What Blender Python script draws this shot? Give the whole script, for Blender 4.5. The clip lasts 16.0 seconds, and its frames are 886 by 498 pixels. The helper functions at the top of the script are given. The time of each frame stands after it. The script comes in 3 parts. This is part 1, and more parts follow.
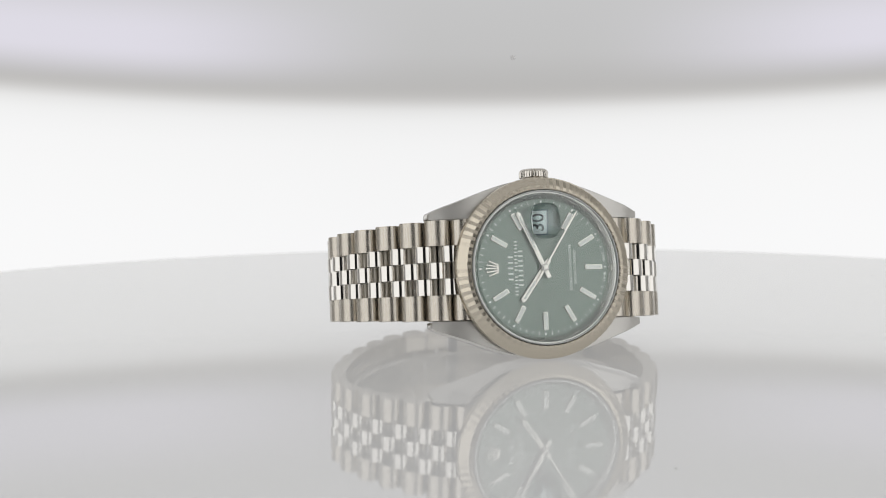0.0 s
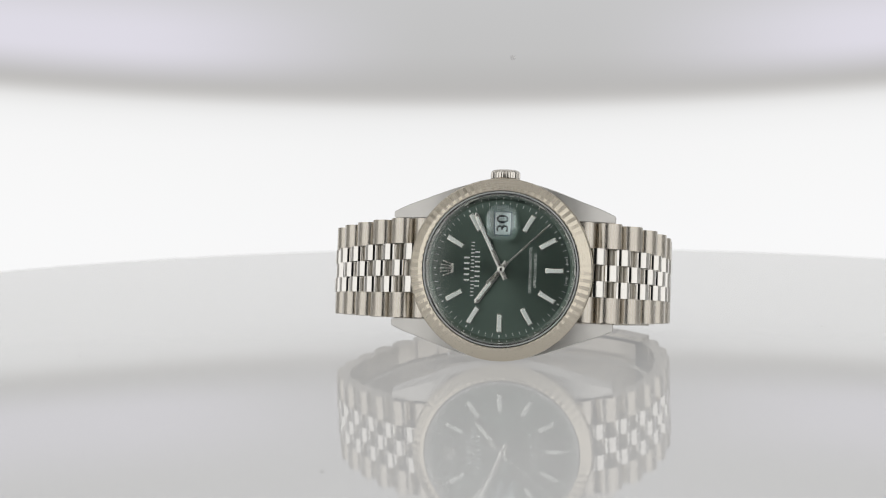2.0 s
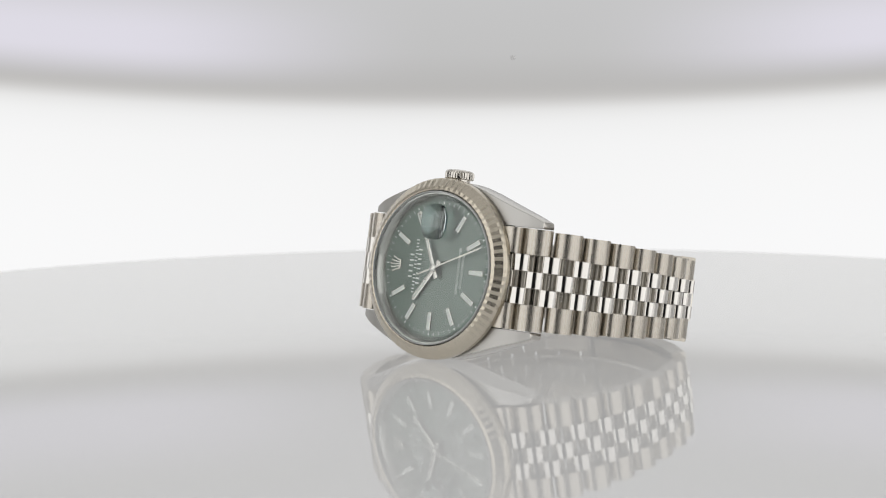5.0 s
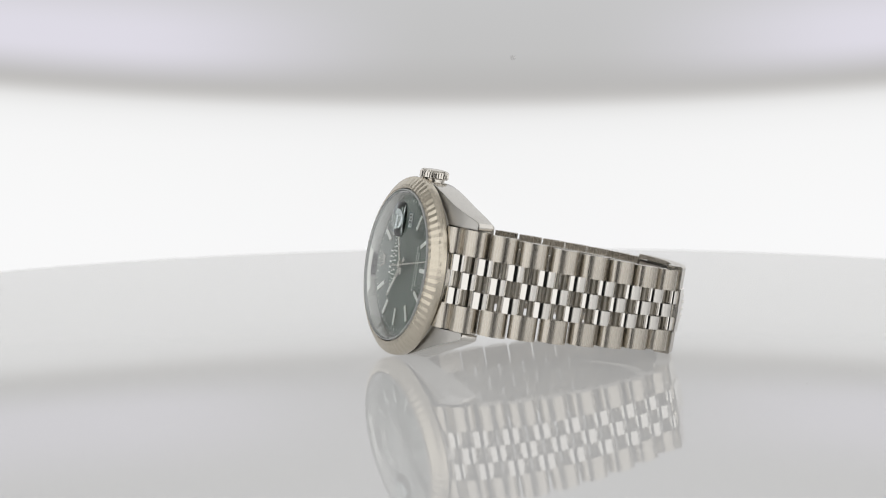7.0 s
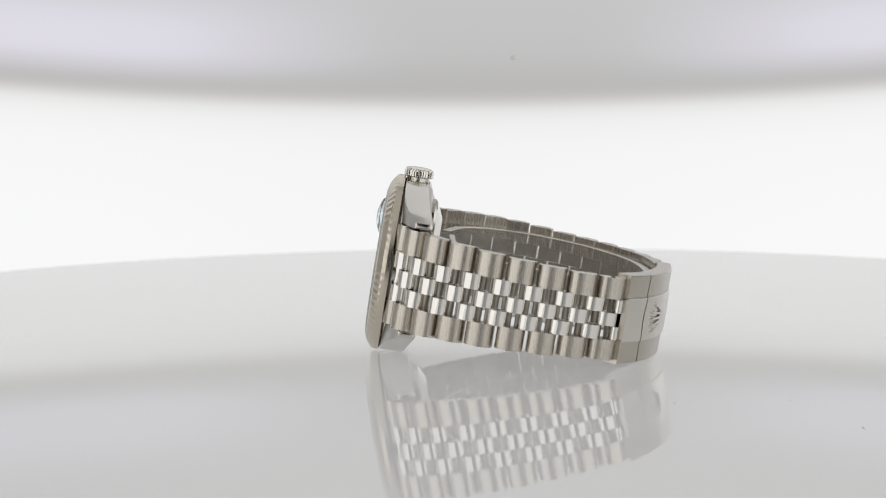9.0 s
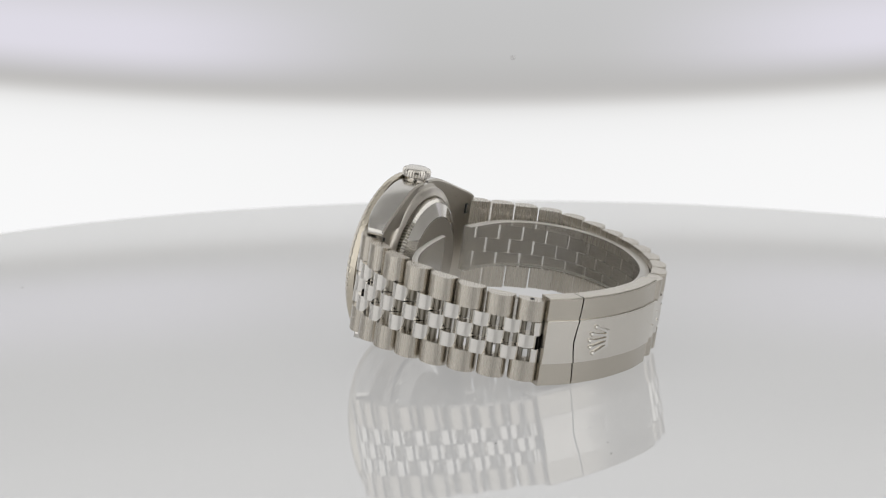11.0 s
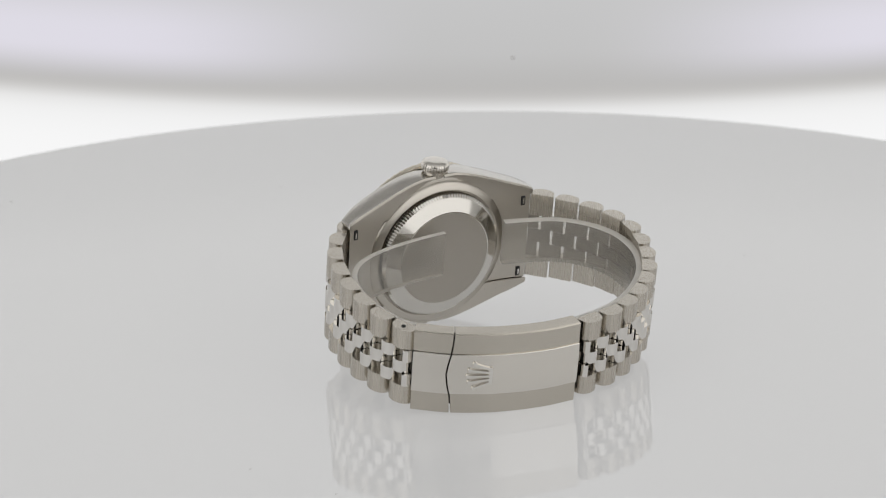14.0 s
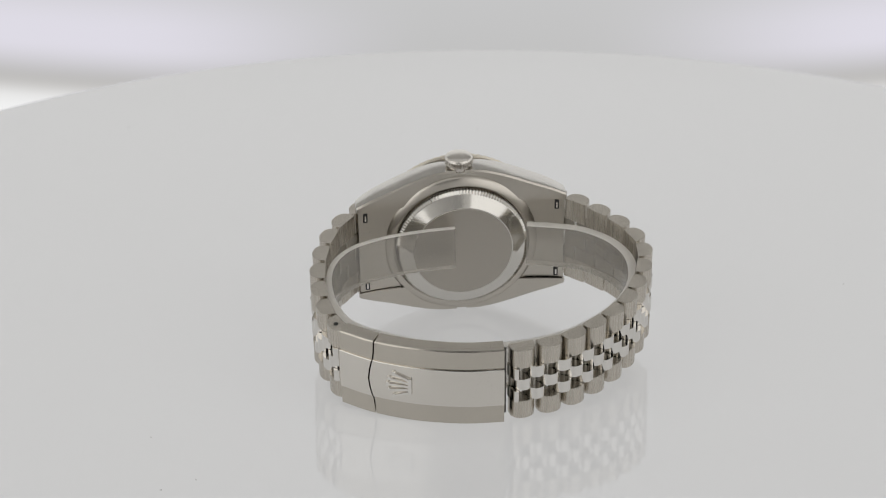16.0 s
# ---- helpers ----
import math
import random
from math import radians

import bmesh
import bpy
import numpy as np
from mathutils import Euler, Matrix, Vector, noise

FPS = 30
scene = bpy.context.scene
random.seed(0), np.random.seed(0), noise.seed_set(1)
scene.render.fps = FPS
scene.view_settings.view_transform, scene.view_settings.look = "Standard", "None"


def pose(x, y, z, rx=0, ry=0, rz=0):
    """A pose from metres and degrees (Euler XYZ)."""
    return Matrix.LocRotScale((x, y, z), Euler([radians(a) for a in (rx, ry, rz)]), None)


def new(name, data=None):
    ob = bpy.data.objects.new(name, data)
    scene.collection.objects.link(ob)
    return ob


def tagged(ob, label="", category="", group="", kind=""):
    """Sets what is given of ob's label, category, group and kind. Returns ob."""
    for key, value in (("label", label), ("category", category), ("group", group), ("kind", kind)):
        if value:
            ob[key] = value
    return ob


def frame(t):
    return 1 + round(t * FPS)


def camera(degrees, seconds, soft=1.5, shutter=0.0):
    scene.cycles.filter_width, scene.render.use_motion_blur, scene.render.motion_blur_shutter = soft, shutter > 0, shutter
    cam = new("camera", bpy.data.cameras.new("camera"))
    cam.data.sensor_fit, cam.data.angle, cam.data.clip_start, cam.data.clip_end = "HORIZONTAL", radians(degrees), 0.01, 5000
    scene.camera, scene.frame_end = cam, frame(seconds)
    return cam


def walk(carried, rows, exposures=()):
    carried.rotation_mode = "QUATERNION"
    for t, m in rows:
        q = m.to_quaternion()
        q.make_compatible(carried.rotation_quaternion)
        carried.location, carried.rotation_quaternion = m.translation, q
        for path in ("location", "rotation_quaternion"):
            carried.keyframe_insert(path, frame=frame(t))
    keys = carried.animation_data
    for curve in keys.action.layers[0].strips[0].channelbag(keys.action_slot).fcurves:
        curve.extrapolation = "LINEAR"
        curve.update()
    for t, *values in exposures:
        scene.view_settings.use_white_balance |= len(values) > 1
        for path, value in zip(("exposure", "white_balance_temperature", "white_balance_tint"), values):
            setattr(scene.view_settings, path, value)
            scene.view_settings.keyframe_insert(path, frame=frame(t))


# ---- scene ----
MM = 0.001
cam = camera(23.43, 16.0, soft=1.0)
cam.data.dof.use_dof, cam.data.dof.focus_distance, cam.data.dof.aperture_fstop = True, 0.433, 34

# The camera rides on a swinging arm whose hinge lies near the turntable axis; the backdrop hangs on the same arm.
HINGE = Vector((0, 2.49, 9.97)) * MM
REACH = (9.63, 9.98, 446.66)
ROLL = -0.49


def arm(e):
    """The arm's pose at e degrees of elevation: the camera's pose."""
    a = radians(e)
    fwd, up, right = Vector((0, math.cos(a), -math.sin(a))), Vector((0, math.sin(a), math.cos(a))), Vector((1, 0, 0))
    eye = HINGE - (right * REACH[0] - up * REACH[1] + fwd * REACH[2]) * MM
    m = Matrix((right, up, -fwd)).transposed().to_4x4()
    m.translation = eye
    return m @ pose(0, 0, 0, 0, 0, ROLL)


ELEVATION = [(0, 5.94), (5, 5.94), (9.2, 5.94), (9.6, 6.4), (10, 7.5), (10.6, 9.1), (11.3, 11.0), (12, 12.9), (12.5, 14.2),
             (13, 15.5), (13.5, 16.8), (14, 18.15), (14.5, 19.45), (15, 20.85), (15.5, 22.25), (16, 23.65)]
walk(cam, [(t, arm(e)) for t, e in ELEVATION])

# ---- light ----
world = bpy.data.worlds.new("studio")
scene.world = world
world.use_nodes = True
world.node_tree.nodes["Background"].inputs[0].default_value = (0.98, 0.985, 1.0, 1)
world.node_tree.nodes["Background"].inputs[1].default_value = 0.05
scene.view_settings.exposure = 0.0


# ---- materials ----
def mat(name, color, rough=0.4, metal=0.0, **extra):
    m = bpy.data.materials.new(name)
    m.use_nodes = True
    b = m.node_tree.nodes["Principled BSDF"]
    b.inputs["Base Color"].default_value = (*color, 1)
    b.inputs["Roughness"].default_value = rough
    b.inputs["Metallic"].default_value = metal
    for k, v in extra.items():
        b.inputs[k.replace("_", " ")].default_value = v
    return m


def nodes_of(m):
    t = m.node_tree
    return t, t.nodes["Principled BSDF"], t.nodes.new, t.links.new


def steel(name, color, rough, brush=(0, 0, 0), depth=0.0, vary=0.06):
    """Steel with fine hairlines: brush gives the grain's frequency along each axis of the object."""
    m = mat(name, color, rough, 1.0)
    t, b, node, link = nodes_of(m)
    tc, mp = node("ShaderNodeTexCoord"), node("ShaderNodeMapping")
    mp.inputs["Scale"].default_value = brush if any(brush) else (300, 300, 300)
    link(tc.outputs["Object"], mp.inputs["Vector"])
    n = node("ShaderNodeTexNoise")
    n.inputs["Scale"].default_value = 1.0
    n.inputs["Detail"].default_value = 3.0
    link(mp.outputs["Vector"], n.inputs["Vector"])
    r = node("ShaderNodeMapRange")
    r.inputs["To Min"].default_value, r.inputs["To Max"].default_value = max(0.02, rough - vary), rough + vary
    link(n.outputs["Fac"], r.inputs["Value"])
    link(r.outputs["Result"], b.inputs["Roughness"])
    if depth:
        bump = node("ShaderNodeBump")
        bump.inputs["Strength"].default_value = depth
        bump.inputs["Distance"].default_value = 0.00003
        link(n.outputs["Fac"], bump.inputs["Height"])
        link(bump.outputs["Normal"], b.inputs["Normal"])
    return m


polished = steel("polished_steel", (0.73, 0.71, 0.675), 0.07, vary=0.02)
brushed = steel("brushed_steel", (0.545, 0.508, 0.45), 0.27, (60, 12000, 12000), 0.35)
brushed_across = steel("brushed_steel_across", (0.54, 0.506, 0.446), 0.24, (12000, 60, 12000), 0.25)
satin = steel("satin_steel", (0.54, 0.507, 0.455), 0.30, (3000, 3000, 3000), 0.2)
fine_satin = steel("fine_satin_steel", (0.70, 0.67, 0.62), 0.20, (12000, 60, 12000), 0.15)
lug_steel = steel("lug_top_steel", (0.53, 0.52, 0.50), 0.42, (3000, 3000, 3000), 0.1)
flank_steel = steel("flank_steel", (0.61, 0.59, 0.555), 0.18, (2000, 2000, 2000), 0.05, 0.04)
matt = steel("matt_shade_steel", (0.39, 0.365, 0.32), 0.42, (2500, 2500, 2500), 0.15)
white_gold = steel("white_gold", (0.60, 0.55, 0.46), 0.25, vary=0.03)
rehaut_steel = steel("rehaut_steel", (0.60, 0.60, 0.58), 0.10, vary=0.02)
hand_steel = steel("hand_steel", (0.74, 0.72, 0.68), 0.26, vary=0.04)
clasp_shade_steel = mat("clasp_shade_steel", (0.10, 0.095, 0.085), 0.4, 1.0)
back_steel = steel("back_steel", (0.63, 0.61, 0.57), 0.12, (900, 900, 900), 0.03, 0.03)
disc_steel = steel("disc_steel", (0.45, 0.42, 0.375), 0.42, (2500, 2500, 2500), 0.15)
dark_gap = mat("dark_recess", (0.02, 0.02, 0.02), 0.6)
lume = mat("lume", (0.80, 0.83, 0.80), 0.5)
dial_print = mat("dial_print", (0.80, 0.83, 0.81), 0.5)
date_white = mat("date_white", (0.80, 0.82, 0.82), 0.5)
window_blue = mat("window_blue", (0.03, 0.07, 0.09), 0.3)
date_black = mat("date_black", (0.02, 0.02, 0.025), 0.5)


def dial_material():
    """Green sunray dial: a lacquered metal whose brushing runs out from the centre."""
    m = mat("green_sunray", (0.145, 0.192, 0.167), 0.33, 1.0)
    t, b, node, link = nodes_of(m)
    tc, sep, ang = node("ShaderNodeTexCoord"), node("ShaderNodeSeparateXYZ"), node("ShaderNodeMath")
    ang.operation = "ARCTAN2"
    link(tc.outputs["Object"], sep.inputs[0])
    link(sep.outputs["Y"], ang.inputs[0])
    link(sep.outputs["X"], ang.inputs[1])
    n = node("ShaderNodeTexNoise")
    n.noise_dimensions = "1D"
    n.inputs["Scale"].default_value = 90
    link(ang.outputs[0], n.inputs["W"])
    r = node("ShaderNodeMapRange")
    r.inputs["To Min"].default_value, r.inputs["To Max"].default_value = 0.26, 0.40
    link(n.outputs["Fac"], r.inputs["Value"])
    link(r.outputs["Result"], b.inputs["Roughness"])
    tan = node("ShaderNodeTangent")
    tan.direction_type, tan.axis = "RADIAL", "Z"
    link(tan.outputs[0], b.inputs["Tangent"])
    b.inputs["Anisotropic"].default_value = 0.85
    b.inputs["Coat Weight"].default_value = 0.9
    b.inputs["Coat Roughness"].default_value = 0.1
    return m


def clear_material(name, tint, gloss_rough, ior=1.5, milk=0.0, power=5.0):
    """A clear sheet: see-through, with a Fresnel gloss and, where milky, a little scatter."""
    m = bpy.data.materials.new(name)
    m.use_nodes = True
    t = m.node_tree
    t.nodes.remove(t.nodes["Principled BSDF"])
    out = t.nodes["Material Output"]
    tr, gl, fr, mx, pw, sc = (t.nodes.new("ShaderNode" + k) for k in ("BsdfTransparent", "BsdfGlossy", "LayerWeight", "MixShader", "Math", "Math"))
    tr.inputs[0].default_value = (*tint, 1)
    gl.inputs["Roughness"].default_value = gloss_rough
    f0 = ((ior - 1) / (ior + 1)) ** 2
    fr.inputs["Blend"].default_value = 0.5
    pw.operation, sc.operation = "POWER", "MULTIPLY_ADD"
    pw.inputs[1].default_value = power
    sc.inputs[1].default_value, sc.inputs[2].default_value = 1 - f0, f0
    t.links.new(fr.outputs["Facing"], pw.inputs[0])
    t.links.new(pw.outputs[0], sc.inputs[0])
    t.links.new(sc.outputs[0], mx.inputs[0])
    base = tr.outputs[0]
    if milk:
        df, tl, add, mm = (t.nodes.new("ShaderNode" + k) for k in ("BsdfDiffuse", "BsdfTranslucent", "AddShader", "MixShader"))
        df.inputs[0].default_value = tl.inputs[0].default_value = (0.44, 0.43, 0.41, 1)
        t.links.new(df.outputs[0], add.inputs[0])
        t.links.new(tl.outputs[0], add.inputs[1])
        mm.inputs[0].default_value = milk
        t.links.new(base, mm.inputs[1])
        t.links.new(add.outputs[0], mm.inputs[2])
        base = mm.outputs[0]
    t.links.new(base, mx.inputs[1])
    t.links.new(gl.outputs[0], mx.inputs[2])
    t.links.new(mx.outputs[0], out.inputs[0])
    return m


green = dial_material()
crystal_glass = clear_material("crystal_glass", (0.95, 0.97, 0.96), 0.09, 1.95, power=3.8)
lens_glass = mat("lens_glass", (0.84, 0.93, 0.935), 0.0, IOR=1.76, Transmission_Weight=1.0)
liner_plastic = clear_material("liner_plastic", (0.84, 0.83, 0.81), 0.18, 1.45, 0.16)
liner_edge = clear_material("liner_cut_edge", (0.92, 0.92, 0.91), 0.25, 1.45, 0.75)


def acrylic_material():
    # Emission stands in for light from below and keeps contact shadows faint.
    m = mat("glowing_white_acrylic", (0.24, 0.24, 0.238), 0.5, Emission_Color=(1, 0.997, 0.995, 1), Emission_Strength=0.41, Specular_IOR_Level=0.0, Coat_Weight=0.9, Coat_IOR=1.55)
    t, b, node, link = nodes_of(m)
    tc, n, r = node("ShaderNodeTexCoord"), node("ShaderNodeTexNoise"), node("ShaderNodeMapRange")
    n.inputs["Scale"].default_value = 14
    n.inputs["Detail"].default_value = 4
    link(tc.outputs["Object"], n.inputs["Vector"])
    r.inputs["To Min"].default_value, r.inputs["To Max"].default_value = 0.012, 0.032
    link(n.outputs["Fac"], r.inputs["Value"])
    link(r.outputs["Result"], b.inputs["Coat Roughness"])
    return m


def glow_material(name, build):
    m = bpy.data.materials.new(name)
    m.use_nodes = True
    t = m.node_tree
    t.nodes.remove(t.nodes["Principled BSDF"])
    em = t.nodes.new("ShaderNodeEmission")
    t.links.new(em.outputs[0], t.nodes["Material Output"].inputs[0])
    build(t, em)
    return m


def backdrop_glow(t, em):
    """A glowing white cloth: light falloff painted in, grey shade above, faintly violet sides."""
    node, link = t.nodes.new, t.links.new

    def calc(op, a, b=None, c=None):
        n = node("ShaderNodeMath")
        n.operation = op
        for i, v in enumerate((a, b, c)):
            if v is None:
                continue
            if isinstance(v, (int, float)):
                n.inputs[i].default_value = v
            else:
                link(v, n.inputs[i])
        return n.outputs[0]

    tc, sep = node("ShaderNodeTexCoord"), node("ShaderNodeSeparateXYZ")
    link(tc.outputs["Object"], sep.inputs[0])
    x, y = sep.outputs["X"], sep.outputs["Y"]
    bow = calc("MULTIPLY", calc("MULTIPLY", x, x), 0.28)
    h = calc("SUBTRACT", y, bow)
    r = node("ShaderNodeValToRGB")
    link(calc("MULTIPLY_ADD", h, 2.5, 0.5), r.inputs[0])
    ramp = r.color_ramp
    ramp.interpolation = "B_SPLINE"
    # Stops dim upward like falling light; the bright top feeds crystal reflections.
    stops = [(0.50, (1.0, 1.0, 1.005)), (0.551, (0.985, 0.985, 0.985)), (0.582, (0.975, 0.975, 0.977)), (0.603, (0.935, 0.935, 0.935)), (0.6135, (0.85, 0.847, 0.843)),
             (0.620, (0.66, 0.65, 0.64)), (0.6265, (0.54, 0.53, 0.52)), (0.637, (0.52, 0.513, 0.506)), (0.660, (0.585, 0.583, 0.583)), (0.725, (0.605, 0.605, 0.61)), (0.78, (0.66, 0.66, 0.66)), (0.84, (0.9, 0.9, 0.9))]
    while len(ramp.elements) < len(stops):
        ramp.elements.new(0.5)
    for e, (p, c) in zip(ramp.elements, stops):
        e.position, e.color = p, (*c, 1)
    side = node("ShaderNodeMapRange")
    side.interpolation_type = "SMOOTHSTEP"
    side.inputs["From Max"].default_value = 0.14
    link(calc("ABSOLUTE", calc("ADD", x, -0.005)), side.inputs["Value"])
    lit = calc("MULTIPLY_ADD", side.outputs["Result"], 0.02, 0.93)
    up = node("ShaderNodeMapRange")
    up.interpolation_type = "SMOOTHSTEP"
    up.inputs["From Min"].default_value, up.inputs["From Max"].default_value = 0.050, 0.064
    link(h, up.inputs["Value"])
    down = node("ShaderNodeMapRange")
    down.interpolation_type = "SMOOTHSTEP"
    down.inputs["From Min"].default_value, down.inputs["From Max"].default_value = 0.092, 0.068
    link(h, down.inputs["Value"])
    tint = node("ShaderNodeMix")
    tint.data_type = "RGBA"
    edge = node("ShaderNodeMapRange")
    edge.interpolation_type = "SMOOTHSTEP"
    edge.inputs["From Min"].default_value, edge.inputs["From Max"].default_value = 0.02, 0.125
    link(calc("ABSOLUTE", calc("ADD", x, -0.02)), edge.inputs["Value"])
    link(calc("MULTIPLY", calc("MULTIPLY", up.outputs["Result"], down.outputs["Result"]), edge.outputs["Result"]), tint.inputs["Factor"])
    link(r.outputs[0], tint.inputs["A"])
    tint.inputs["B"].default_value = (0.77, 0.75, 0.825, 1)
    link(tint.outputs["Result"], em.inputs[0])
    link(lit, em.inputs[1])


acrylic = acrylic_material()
backdrop_mat = glow_material("painted_glow_cloth", backdrop_glow)
unseen_black_panel = mat("unseen_black_panel", (0.012, 0.012, 0.013), 0.9)


def panel_glow(t, em):
    em.inputs[0].default_value = (1.0, 0.99, 0.975, 1)
    em.inputs[1].default_value = 1.2


def ceiling_glow(t, em):
    em.inputs[0].default_value = (1.0, 0.99, 0.975, 1)
    em.inputs[1].default_value = 0.55


panel_mat = glow_material("lit_panel", panel_glow)
ceiling_mat = glow_material("lit_ceiling_panel", ceiling_glow)
tent_mat = mat("grey_tent_cloth", (0.80, 0.795, 0.785), 0.8)


# ---- mesh helpers ----
def finish(bm, name, material, smooth=40):
    bmesh.ops.recalc_face_normals(bm, faces=bm.faces)
    me = bpy.data.meshes.new(name)
    bm.to_mesh(me)
    bm.free()
    me.materials.append(material)
    if smooth:
        me.polygons.foreach_set("use_smooth", [True] * len(me.polygons))
        me.set_sharp_from_angle(angle=radians(smooth))
    return me


def part(name, bm, material, parent, label="", smooth=40, at=None):
    ob = new(name, finish(bm, name, material, smooth) if isinstance(bm, bmesh.types.BMesh) else bm)
    ob.parent = parent
    if at is not None:
        ob.matrix_local = at
    if label:
        ob["label"] = label
    return ob


def lathe(profile, segs=96, wave=None, axis="Z"):
    """Turns (radius, height) pairs, in millimetres, about an axis. wave(i, k) adds to the height of profile point i at step k."""
    bm = bmesh.new()
    rings = []
    for k in range(segs):
        a = 2 * math.pi * k / segs
        ring = []
        for i, (r, z) in enumerate(profile):
            dr, dz = wave(i, k) if wave else (0, 0)
            p = Vector(((r + dr) * math.cos(a), (r + dr) * math.sin(a), z + dz)) * MM
            if axis == "X":
                p = Vector((p.z, p.x, p.y))
            ring.append(bm.verts.new(p))
        rings.append(ring)
    for k in range(segs):
        a, b = rings[k], rings[(k + 1) % segs]
        for i in range(len(profile) - 1):
            bm.faces.new((a[i], b[i], b[i + 1], a[i + 1]))
    bmesh.ops.remove_doubles(bm, verts=bm.verts, dist=1e-7)
    return bm


def loft(sections, closed_ends=True):
    """Skins a row of equal-length closed sections (lists of points in millimetres)."""
    bm = bmesh.new()
    rings = [[bm.verts.new(Vector(p) * MM) for p in s] for s in sections]
    n = len(rings[0])
    for a, b in zip(rings, rings[1:]):
        for i in range(n):
            bm.faces.new((a[i], a[(i + 1) % n], b[(i + 1) % n], b[i]))
    if closed_ends:
        bm.faces.new(rings[0])
        bm.faces.new(rings[-1])
    return bm


def block(x0, x1, y0, y1, z0, z1, bevel=0.0, segs=2):
    bm = bmesh.new()
    bmesh.ops.create_cube(bm, size=1, matrix=Matrix.Translation(Vector((x0 + x1, y0 + y1, z0 + z1)) * MM / 2)
                          @ Matrix.Diagonal(((x1 - x0) * MM, (y1 - y0) * MM, (z1 - z0) * MM, 1)))
    if bevel:
        bmesh.ops.bevel(bm, geom=bm.edges, offset=bevel * MM, segments=segs, profile=0.6, affect="EDGES")
    return bm


def join(*bms):
    bm = bms[0]
    for o in bms[1:]:
        me = bpy.data.meshes.new("tmp")
        o.to_mesh(me)
        o.free()
        bm.from_mesh(me)
        bpy.data.meshes.remove(me)
    return bm


def spun(bm, degrees, x=0, y=0, z=0):
    bmesh.ops.transform(bm, matrix=Matrix.Translation(Vector((x, y, z)) * MM) @ Matrix.Rotation(radians(degrees), 4, "Z"), verts=bm.verts)
    return bm


def smooth_path(pts, n=400):
    """A Catmull-Rom line through pts, resampled evenly by length: points and their lengths."""
    p = [Vector(a) for a in pts]
    p = [2 * p[0] - p[1]] + p + [2 * p[-1] - p[-2]]
    out = []
    for i in range(1, len(p) - 2):
        for s in range(40):
            u = s / 40
            out.append(0.5 * ((2 * p[i]) + (p[i + 1] - p[i - 1]) * u + (2 * p[i - 1] - 5 * p[i] + 4 * p[i + 1] - p[i + 2]) * u * u
                              + (3 * p[i] - p[i - 1] - 3 * p[i + 1] + p[i + 2]) * u ** 3))
    out.append(p[-2])
    acc = [0.0]
    for a, b in zip(out, out[1:]):
        acc.append(acc[-1] + (b - a).length)
    return out, acc


def along(path, s):
    """Point and direction at the length s."""
    pts, acc = path
    for i in range(len(acc) - 1):
        if acc[i + 1] >= s or i == len(acc) - 2:
            u = (s - acc[i]) / (acc[i + 1] - acc[i])
            a, b = pts[max(0, i - 3)], pts[min(len(pts) - 1, i + 4)]
            return pts[i].lerp(pts[i + 1], u), (b - a).normalized()


# ---- the studio ----
def build_turntable():
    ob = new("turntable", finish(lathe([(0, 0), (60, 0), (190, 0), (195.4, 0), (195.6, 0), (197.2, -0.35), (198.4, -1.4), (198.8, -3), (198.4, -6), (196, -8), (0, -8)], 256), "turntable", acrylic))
    rnd = random.Random(4)
    speck = mat("dust", (0.25, 0.24, 0.23), 0.9)
    for _ in range(14):
        r, a = rnd.uniform(60, 170), rnd.uniform(0, 2 * math.pi)
        q = rnd.uniform(0.12, 0.26)
        bm = lathe([(0, q * 0.5), (q * 0.7, q * 0.35), (q, 0.0)], 6)
        part("dust_speck", bm, speck, ob, at=Matrix.Translation(Vector((r * math.cos(a), r * math.sin(a), 0)) * MM))
    return tagged(ob, "round glossy white acrylic turntable, self-glowing, with a rounded rim", "turntable", kind="structure")


def build_pedestal():
    """The column that carries the turntable."""
    bm = lathe([(0, -8.2), (88, -8.2), (90, -10), (90, -415), (130, -418), (132, -421), (132, -430), (0, -430)], 64)
    ob = new("pedestal", finish(bm, "pedestal", mat("white_enamel", (0.7, 0.7, 0.69), 0.4)))
    return tagged(ob, "plain white column standing under the turntable", "pedestal", kind="structure")


def build_backdrop():
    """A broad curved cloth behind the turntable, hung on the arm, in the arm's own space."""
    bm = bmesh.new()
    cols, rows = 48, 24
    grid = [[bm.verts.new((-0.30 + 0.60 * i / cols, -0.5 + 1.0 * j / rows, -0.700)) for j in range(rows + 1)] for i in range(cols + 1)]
    for i in range(cols):
        for j in range(rows):
            bm.faces.new((grid[i][j], grid[i + 1][j], grid[i + 1][j + 1], grid[i][j + 1]))
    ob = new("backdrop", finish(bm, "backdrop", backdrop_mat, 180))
    speck = lathe([(0, 0.1), (0.3, 0.08), (0.42, 0)], 10)
    part("speck", speck, mat("grey_speck", (0.4, 0.38, 0.36), 0.9), ob, "small dark speck", at=Matrix.Translation((0.0229, 0.0627, -0.6996)))
    return tagged(ob, "glowing white cloth backdrop, light falloff and grey shade painted in", "backdrop", kind="structure")


